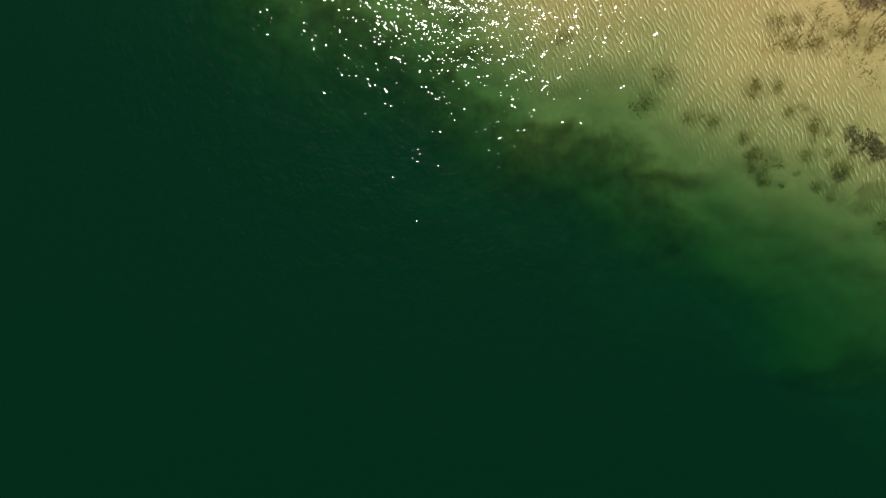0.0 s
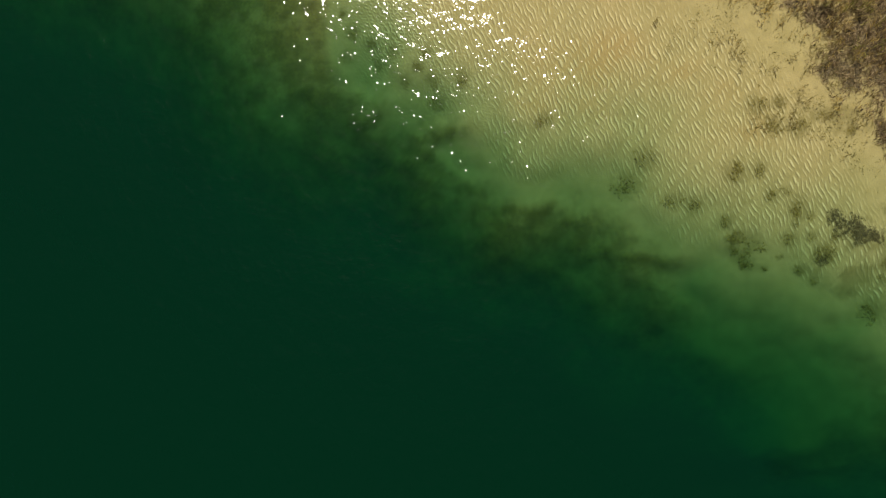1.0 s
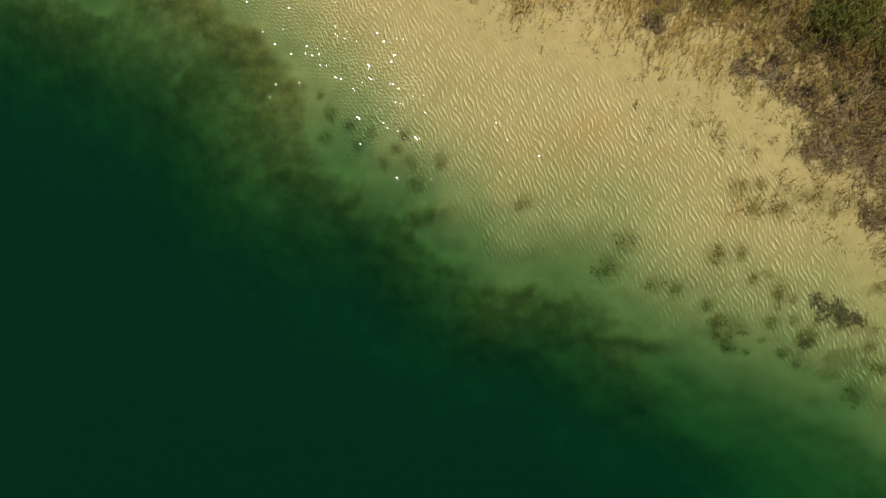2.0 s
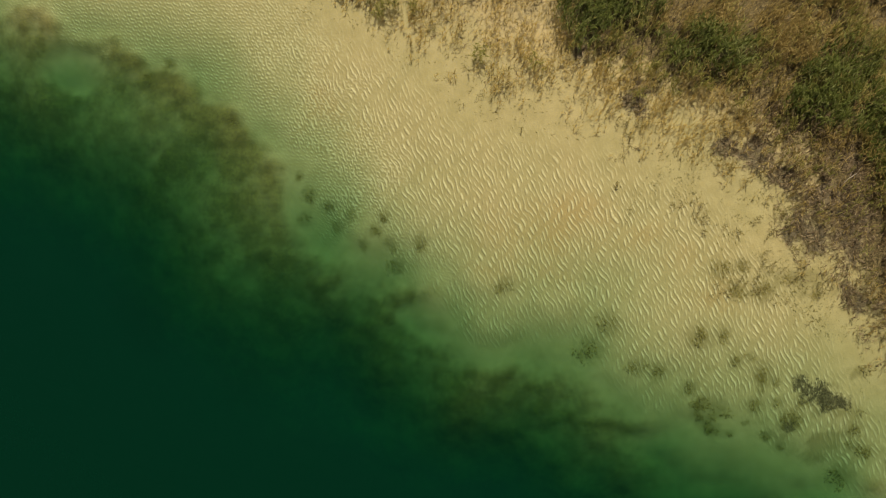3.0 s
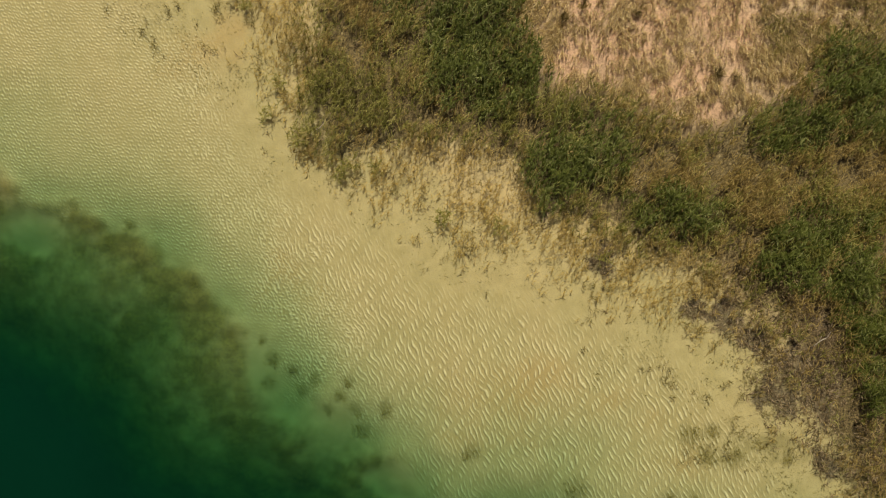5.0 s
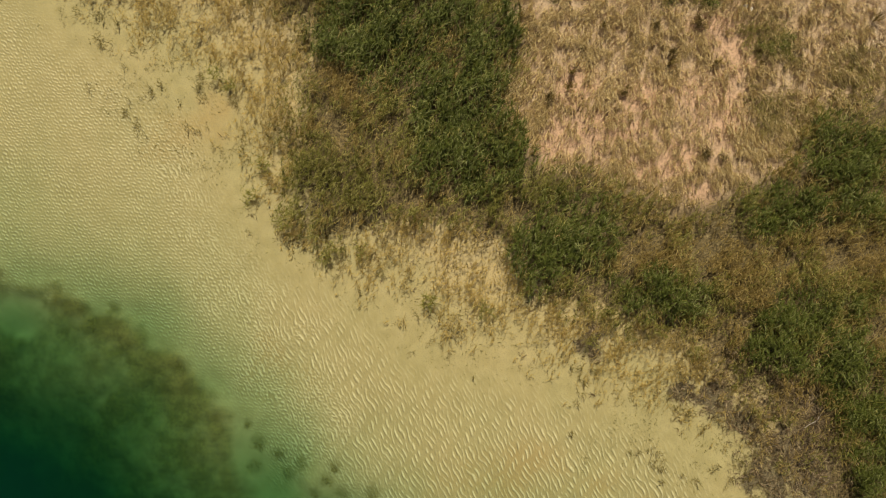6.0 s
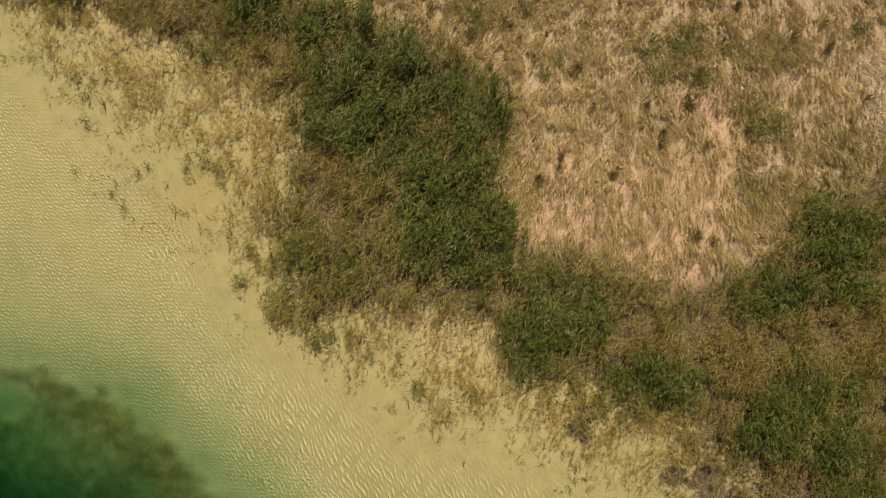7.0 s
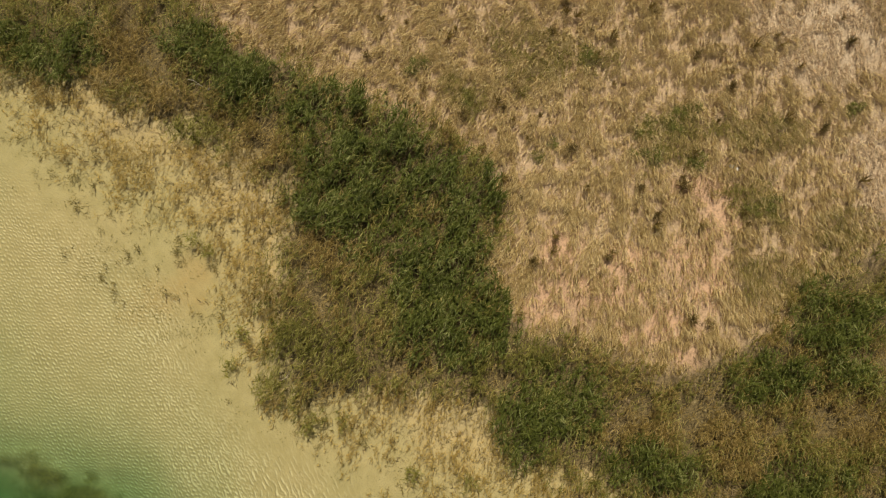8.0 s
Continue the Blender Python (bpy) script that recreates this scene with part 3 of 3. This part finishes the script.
px, py = scatter(230000, lambda x, y: belt(x, y) * (1 - 0.72 * green_part(x, y)) * (1 - 0.55 * patches(MUD, x, y, 0.5, 45)) * (1 - 0.2 * patches(STRAW, x, y, 0.5, 103)) * (0.12 + (0.56 + 0.1 * ramp(x, 6, 14)) * ramp(cloud(x, y, 0.8, 65), -0.45, 0.5)))
brown_part, straw_part, mid_part = patches(BROWN, px, py, 0.6, 101), patches(STRAW, px, py, 0.5, 103), patches(MIDGREEN, px, py, 0.6, 105)
kind_pick = 0.6 * cloud(px, py, 1.6, 67) + rng.normal(0, 0.4, len(px))
edge_pick = ramp(across(DENSE_LINE, px, py), 1.2, -1.8)
dead = (px > 12.3) & (py < 4.5) & (across(DENSE_LINE, px, py) < 2.6) & (rng.random(len(px)) < 0.62)
straw = kind_pick + 1.15 * edge_pick + 0.9 * straw_part - 0.9 * mid_part - 0.5 * brown_part - 0.6 * ramp(px, 5, 12) * (1 - edge_pick) > 0.5
straw &= ~dead
rusty = ~straw & ~dead & (kind_pick - 0.9 * brown_part + 0.6 * mid_part - 0.3 * ramp(px, 6, 13) < -0.35)
olive = ~straw & ~rusty & ~dead
for name, label, pick, mat, tall in (("dead_reeds", "grey-brown dead reeds standing at the muddy edge", dead, DEAD, 0.7),
                                     ("straw_reeds", "sparse straw-coloured reeds standing in the shallow water", straw, REED_STRAW, 0.6),
                                     ("rusty_reeds", "rusty brown half-dry reeds on the lake shore", rusty, REED_RUST, 0.9),
                                     ("olive_reeds", "olive green reeds along the lake shore", olive, REED_OLIVE, 0.95)):
    x, y = px[pick], py[pick]
    long = {"straw_reeds": 0.27, "dead_reeds": 0.22}.get(name, 0.36)
    stuff(name, label, "reeds", mat, reed_plants(x, y, ground_height(x, y), tall * (0.45 + 0.55 * belt(x, y)) * (1 + 0.4 * cloud(x, y, 1.0, 97)), 5 if long > 0.3 else 4, long, 0.0125))

def nearness(spot, px, py):
    cx, cy, a, b = spot
    return np.hypot((px - cx) / a, (py - cy) / b)


for spot in GREEN:
    cx, cy, a, b = spot

    def density(u, v):
        mine = nearness(spot, u, v)
        nearest = np.min([nearness(other, u, v) for other in GREEN], 0)
        return green_part(u, v) * (mine <= nearest) * (mine < 1.5) * (0.2 + 0.75 * ramp(cloud(u, v, 0.8, 91), -0.5, 0.4)) * ramp(across(REED_LINE, u, v), 0, 1.5)

    x, y = scatter(int(a * b * 9 * 62), density, (cx - 1.5 * a, cx + 1.5 * a, cy - 1.5 * b, cy + 1.5 * b))
    ob = stuff("reed_bed", "dense dark green reed bed with long narrow leaves", "reeds", REED_GREEN, reed_plants(x, y, ground_height(x, y), 1.45 * (0.72 + 0.42 * cloud(x, y, 0.9, 93)), 8, 0.42, 0.018))
    tagged(ob, group="green reed beds")


def meadow_part(px, py):
    return ramp(across(MEADOW_LINE, px, py) + 0.6 * cloud(px, py, 1.2, 69), -0.5, 0.6)


px, py = scatter(190000, lambda x, y: meadow_part(x, y) * (0.2 + 0.8 * ramp(cloud(x, y, 0.42, 71), -0.35, 0.45)) * (1 - 0.62 * patches(PINK, x, y, 0.6, 49)) * (1 - 0.6 * patches(TUFTS, x, y, 0.2, 53)))
pale = patches(PALE, px, py, 0.8, 51) + 0.25 * rng.normal(0, 1, len(px)) > 0.5
stuff("meadow_grass", "tall dry tan grass on the shore meadow", "grass", GRASS_DRY, grass_blades(px[~pale], py[~pale], ground_height(px[~pale], py[~pale]), 0.50 + 0.14 * cloud(px[~pale], py[~pale], 0.42, 71), 0.0100, 5, 0.06, (30, 70), (5, 55), 248))
stuff("bleached_grass", "short bleached grass on pale dry soil", "grass", GRASS_PALE, grass_blades(px[pale], py[pale], ground_height(px[pale], py[pale]), 0.34, 0.010, 6, 0.07, (30, 70), (0, 50), 240))

# dark blades added as small brown shadows in the meadow's hollows
px, py = scatter(60000, lambda x, y: 0.55 * meadow_part(x, y) * ramp(cloud(x, y, 0.55, 73), 0.3, 0.8) * (0.35 + 0.65 * ramp(cloud(x, y, 5.0, 75), -0.2, 0.5)) * (1 - 0.7 * patches(PALE, x, y, 0.8, 51)))
stuff("shade_grass", "dark brown blades standing in for small shadows among the tan meadow grass", "grass", TUFT, grass_blades(px, py, ground_height(px, py), 0.62, 0.010, 4, 0.05, (45, 80), (15, 65), 248))

OLIVE_GRASS = [(15.9, 21.3, 2.7, 1), (12.6, 20.8, 1.7, 1.1), (17.9, 14.8, 2.2, 1.2), (19.5, 16.7, 1.5, 1.2), (3.2, 23.2, 1, 1), (15.9, 18, 1.2, 0.7), (8.8, 24.3, 1, 1),
               (15.3, 14.8, 1, 1.5), (6, 24.4, 1.7, 1.5)]
px, py = scatter(70000, lambda x, y: 0.36 * meadow_part(x, y) * patches(OLIVE_GRASS, x, y, 1.0, 95), (-2, 24, 10, 29))
stuff("olive_grass", "patches of olive green grass in the dry meadow", "grass", GRASS_OLIVE, grass_blades(px, py, ground_height(px, py), 0.5, 0.011, 5, 0.06, (35, 80), (0, 55), 240))

px, py = scatter(80000, lambda x, y: 0.75 * patches(MUD, x, y, 0.5, 45) + 0.04 * belt(x, y))
stuff("dead_stems", "grey-brown broken reed stems lying on dark mud", "plant litter", DEAD, grass_blades(px, py, ground_height(px, py) + 0.03, 0.3, 0.012, 5, 0.12, (0, 55), (-15, 40)))


px, py = scatter(60000, lambda x, y: np.clip(0.9 * patches(SHOOTS, x, y, 1.0, 83) + 0.6 * ramp(across(REED_LINE, x, y), -3.2, 0.6), 0, 1) * ramp(cloud(x, y, 0.8, 87), -0.6, 0.5) * ramp(across(DENSE_LINE, x, y), 0.5, -0.8))
stuff("plant_debris", "scattered dark bits of reed on shallow sand", "plant litter", SHOOT, grass_blades(px, py, ground_height(px, py) + 0.012, 0.12, 0.009, 2, 0.07, (0, 30), (-12, 15)))


# the shore beyond, thinner and coarser
px, py = scatter(26000, lambda x, y: ((x < -22) | (x > 25) | (y > 31) | (y < -12)) * np.maximum(belt(x, y), 0.8 * meadow_part(x, y)), (-75, 80, -50, 85))
wet = belt(px, py) > 0.3
stuff("far_reeds", "olive reeds farther along the lake shore", "reeds", REED_OLIVE, reed_plants(px[wet], py[wet], ground_height(px[wet], py[wet]), 1.1, 6, 0.6, 0.035))
stuff("far_grass", "dry tan grass farther out on the meadow", "grass", GRASS_DRY, grass_blades(px[~wet], py[~wet], ground_height(px[~wet], py[~wet]), 0.6, 0.03, 5, 0.25))


# ---- single plants ----
def clump(name, label, category, group, mat, radius, count, tall, width, rise, droop, long=None):
    """One low plant of many blades, thickest round its root, with a few arms."""
    arms = rng.uniform(0, 2 * np.pi, 5)
    pick = arms[rng.integers(5, size=count)]
    a = pick + rng.normal(0, 0.6, count)
    r = np.abs(rng.normal(0, 0.55, count)) * radius * (0.6 + 0.4 * np.sin(pick * 3))
    base = np.stack([r * np.cos(a), r * np.sin(a), tall * 0.6 * rng.random(count) * np.exp(-(r / radius) ** 2)], 1)
    v = blades(base, (long or tall) * rng.uniform(0.5, 1.2, count), width * rng.uniform(0.6, 1.3, count), a + rng.normal(0, 1.3, count), rng.uniform(*rise, count), rng.uniform(*droop, count))
    return tagged(new(name, mesh_from(name, *v, mat)), label, category, group)


def plant(models, x, y, size, lift=0.0):
    """Copies one of the models to (x, y), standing on the ground."""
    z = float(ground_height(np.array([x]), np.array([y]))[0]) + lift
    ob = copy_thing(models[int(rng.integers(len(models)))], pose(x, y, z, 0, 0, float(rng.uniform(0, 360))))
    ob.scale = (size * float(rng.uniform(0.85, 1.2)), size * float(rng.uniform(0.85, 1.2)), size)
    return ob


def empty(name, label, category, group):
    return tagged(new(name), label, category, group)


def part(name, geometry, mat, parent, label=""):
    ob = new(name, mesh_from(name, *geometry, mat))
    ob.parent = parent
    return tagged(ob, label)


def fronds(radius, count, tall, long, width, rise, droop):
    a = rng.uniform(0, 2 * np.pi, count)
    r = np.sqrt(rng.random(count)) * radius * (1 + 0.35 * np.sin(a * 3 + rng.uniform(0, 6)))
    base = np.stack([r * np.cos(a), r * np.sin(a), 0.01 + tall * 0.6 * np.exp(-3 * (r / radius) ** 2)], 1)
    return blades(base, long * rng.uniform(0.5, 1.3, count), width * rng.uniform(0.6, 1.3, count), a + rng.normal(0, 1.3, count), rng.uniform(*rise, count), rng.uniform(*droop, count))


def weed_model(name, label, group, mat, radius, count, tall, long, width):
    """A low weed: a felt of short fronds in a few lobes, loose at its ragged rim."""
    ob = empty(name, label, "water plant", group)
    for k in range(3):
        r, a = radius * float(rng.uniform(0.1, 0.75)), float(rng.uniform(0, 2 * np.pi))
        v, loops, counts = fronds(radius * float(rng.uniform(0.3, 0.55)), count, tall, long, width, (0, 45), (-25, 25))
        tagged(part("lobe", (v + np.array([r * math.cos(a), r * math.sin(a), 0.0]), loops, counts), mat, ob), kind="stuff")
    return ob


def reed_stem(x, y, tall, leaves, long, width):
    way = float(rng.uniform(0, 360))
    lean = np.array([float(rng.uniform(55, 88))])
    root = np.array([[x, y, -0.02]])
    stem = blades(root, np.array([tall]), np.array([0.006]), np.radians([way]), lean, lean - 8)
    at = rng.uniform(0.35, 0.95, leaves)[:, None]
    mid, tip = stem[0][2:4].mean(0), stem[0][4]
    base = np.where(at < 0.5, root + (mid - root) * at * 2, mid + (tip - mid) * (at - 0.5) * 2)
    leaf = blades(base, long * rng.uniform(0.6, 1.2, leaves), np.full(leaves, width), rng.uniform(0, 2 * np.pi, leaves), rng.uniform(10, 60, leaves), rng.uniform(-30, 25, leaves))
    return joined([stem, leaf])


def tuft_model(name, label, category, group, mat, stems, spread, tall, leaves, long, width):
    """A tuft of separate reed stems with their leaves."""
    ob = empty(name, label, category, group)
    for _ in range(stems):
        part("stem", reed_stem(float(rng.normal(0, spread)), float(rng.normal(0, spread)), tall * float(rng.uniform(0.7, 1.15)), leaves, long, width), mat, ob)
    return ob


def drop_models(models):
    for ob in models:
        for child in list(ob.children_recursive):
            bpy.data.objects.remove(child)
        bpy.data.objects.remove(ob)


weeds = [weed_model("water_weed", "soft brown water weed clump on the sandy lake bed", "water weeds", WEED, float(rng.uniform(0.45, 0.7)), 42, 0.06, 0.11, 0.011) for _ in range(6)]
for x, y, size in WEEDS:
    plant(weeds, x, y, size)
drop_models(weeds)

mats = [weed_model("weed_mat", "blackish mat of drowned plant matter in shallow water", "weed mats", MAT, 0.8, 190, 0.10, 0.10, 0.011) for _ in range(2)]
for x, y, size in ((14.5, -8.0, 0.8), (15.0, -8.1, 1.0), (15.6, -8.35, 1.0), (16.1, -8.7, 0.9), (14.1, -9.6, 0.6)):
    plant(mats, x, y, size)
drop_models(mats)

shoots = [tuft_model("reed_shoot", "small olive reed shoots standing in clear shallow water", "reed shoot", "reed shoots", SHOOT, 4, 0.05, 0.34, 2, 0.16, 0.009) for _ in range(6)]
x, y = scatter(16000, lambda u, v: np.clip(0.5 * patches(SHOOTS, u, v, 1.0, 83) + 0.55 * ramp(across(REED_LINE, u, v), -2.6, 0.3), 0, 1) * ramp(cloud(u, v, 0.9, 85), -0.1, 0.7) * ramp(across(REED_LINE, u, v), 1.6, 0.2),
               (-20, 22, -10, 25))
for u, v in zip(x[:290], y[:290]):
    plant(shoots, float(u), float(v), float(rng.uniform(0.6, 1.4)))
drop_models(shoots)

clusters = [tuft_model("reed_tuft", "olive green reed tuft standing alone at the water's edge", "reed tuft", "lone reed tufts", REED_OLIVE, 12, 0.14, 1.1, 6, 0.32, 0.014) for _ in range(3)]
for x, y in ((-7.5, 11.3), (-5.9, 10.0), (-4.1, 8.5), (-3.9, 8.9), (-2.6, 8.8), (-9.0, 16.7), (-8.4, 16.2), (7.3, 4.8), (4.6, 7.2), (10.3, 5.2), (-6.9, 12.6), (0.4, 6.6), (2.8, 6.2)):
    plant(clusters, x, y, float(rng.uniform(0.75, 1.0)))
drop_models(clusters)

def bush_model():
    ob = empty("low_bush", "low dark green bush in the dry meadow grass", "bush", "meadow bushes")
    for k in range(4):
        a = float(rng.uniform(0, 2 * np.pi))
        part("branch", blades(np.array([[0, 0, -0.02]]), np.array([0.5]), np.array([0.012]), np.array([a]), np.array([62.0]), np.array([40.0])), DEAD, ob)
        count = 75
        r = np.abs(rng.normal(0, 0.2, count))
        b = rng.uniform(0, 2 * np.pi, count)
        base = np.stack([0.28 * math.cos(a) + r * np.cos(b), 0.28 * math.sin(a) + r * np.sin(b), 0.38 * np.exp(-(r / 0.25) ** 2) * rng.random(count) + 0.03], 1)
        part("foliage", blades(base, 0.2 * rng.uniform(0.5, 1.3, count), 0.013 * rng.uniform(0.6, 1.3, count), b + rng.normal(0, 1, count), rng.uniform(10, 75, count), rng.uniform(-20, 50, count)), BUSH, ob)
    return ob


bushes = [bush_model() for _ in range(4)]
for cx, cy, a, b in TUFTS:
    for k in range(max(2, int(a * b * 8))):
        plant(bushes, cx + float(rng.normal(0, a * 0.6)), cy + float(rng.normal(0, b * 0.6)), float(rng.uniform(0.5, 0.95)))
drop_models(bushes)

tufts = [clump("grass_tuft", "brown upright grass tuft in the dry meadow", "grass tuft", "meadow tufts", TUFT, 0.22, 70, 0.5, 0.010, (45, 88), (20, 80)) for _ in range(3)]
x, y = scatter(900, lambda u, v: 0.08 * meadow_part(u, v), (-8, 22, 11, 29))
for u, v in zip(x, y):
    plant(tufts, float(u), float(v), float(rng.uniform(0.6, 1.1)))
# shadowed holes in the meadow, imitated by dark-coloured tufts
SHADE_SPOTS = [(6.3, 21.9), (4.7, 22.3), (12.4, 18.6), (12.4, 19.0), (15.1, 16.9), (12.4, 12.8), (13.3, 12.6), (10.5, 18.5), (5.3, 18.3), (3.5, 22.4), (7.6, 20.3), (9.0,
              15.6), (15.0, 17.4), (13.3, 24.5), (11.5, 26.4), (8.7, 25.7), (5.7, 15.4), (11.2, 17.3), (20.1, 24.8), (7.3, 17.6), (-3.6, 27.0), (-1.3, 24.8), (10.9, 9.6), (11.6, 9.8),
              (2.9, 22.0), (13.2, 24.2), (14.7, 22.9), (18.6, 21.0), (2.0, 25.8), (0.5, 26.3)]
shade_tufts = [clump("shade_tuft", "dark brown tuft standing in for a shadowed hole in pale meadow grass", "grass tuft", "dark tussocks", SHADE_BLADE, 0.2, 130, 0.42, 0.012, (25, 85), (5, 75)) for _ in range(3)]
for x, y in SHADE_SPOTS:
    plant(shade_tufts, x, y, float(rng.uniform(0.4, 1.0)))
drop_models(shade_tufts)
drop_models(tufts)


# ---- sticks and stones ----
def tube(points, radii, sides=6):
    """A bent round rod through the points."""
    pts = [Vector(p) for p in points]
    verts, loops, counts = [], [], []
    for k, (p, r) in enumerate(zip(pts, radii)):
        way = (pts[min(k + 1, len(pts) - 1)] - pts[max(k - 1, 0)]).normalized()
        one = way.orthogonal().normalized()
        two = way.cross(one)
        for q in range(sides):
            a = 2 * math.pi * q / sides
            verts.append(p + r * (math.cos(a) * one + math.sin(a) * two))
    for k in range(len(pts) - 1):
        for q in range(sides):
            a, b = k * sides + q, k * sides + (q + 1) % sides
            loops += [a, b, b + sides, a + sides]
            counts.append(4)
    loops += list(range(sides - 1, -1, -1)) + list(range(len(verts) - sides, len(verts)))
    counts += [sides, sides]
    return np.array([v[:] for v in verts]), np.array(loops), np.array(counts)


BARE_WOOD = leaf_material("bleached_bare_wood", [(0.42, 0.34, 0.24), (0.5, 0.42, 0.31), (0.55, 0.47, 0.36), (0.6, 0.52, 0.42)], 0.2, 0.0)
STONE = leaf_material("chalky_stone", [(0.6, 0.56, 0.5), (0.68, 0.64, 0.57), (0.72, 0.68, 0.62), (0.76, 0.72, 0.66)], 0.2, 0.0)


def dead_stick(x, y, long, turn, lift):
    z = float(ground_height(np.array([x]), np.array([y]))[0])
    ob = empty("dead_stick", "bare bleached stick caught among the reeds", "stick", "bare sticks")
    rod = [(-long / 2, 0, 0.03), (-long / 6, 0.04 * long, lift * 0.6), (long / 5, -0.02 * long, lift * 0.9), (long / 2, 0.06 * long, lift)]
    part("rod", tube(rod, (0.018, 0.016, 0.013, 0.007)), BARE_WOOD, ob)
    part("twig", tube([(-long / 6, 0.04 * long, lift * 0.6), (0.0, 0.16 * long, lift * 0.9), (long / 8, 0.25 * long, lift * 1.1)], (0.01, 0.008, 0.004), 5), BARE_WOOD, ob)
    ob.matrix_basis = pose(x, y, z, 0, 0, turn)


for x, y, long, turn, lift in ((4.1, 7.6, 0.7, 150, 0.5), (-8.7, 23.6, 0.7, 160, 1.0), (-8.3, 23.2, 0.5, 30, 0.9), (16.6, 1.2, 1.0, 45, 0.4), (-5.2, 10.6, 0.9, 35, 0.3), (17.8, 0.2, 0.7, 120, 0.35)):
    dead_stick(x, y, long, turn, lift)


def white_stone(x, y, size, turn):
    bm = bmesh.new()
    bmesh.ops.create_icosphere(bm, subdivisions=2, radius=size)
    for v in bm.verts:
        k = 1 + 0.22 * noise.noise(v.co * 6 / size * 0.3 + Vector((x, y, 0)))
        v.co = Vector((v.co.x * k * 1.25, v.co.y * k, v.co.z * k * 0.65))
    me = bpy.data.meshes.new("pale_stone")
    bm.to_mesh(me)
    bm.free()
    me.materials.append(STONE)
    ob = tagged(new("pale_stone", me), "small chalky white stone lying in dry grass", "stone", "pale stones")
    ob.matrix_basis = pose(x, y, float(ground_height(np.array([x]), np.array([y]))[0]) + size * 0.5, 0, 0, turn)


white_stone(14.55, 19.42, 0.10, 20)
white_stone(14.8, 19.28, 0.07, 75)
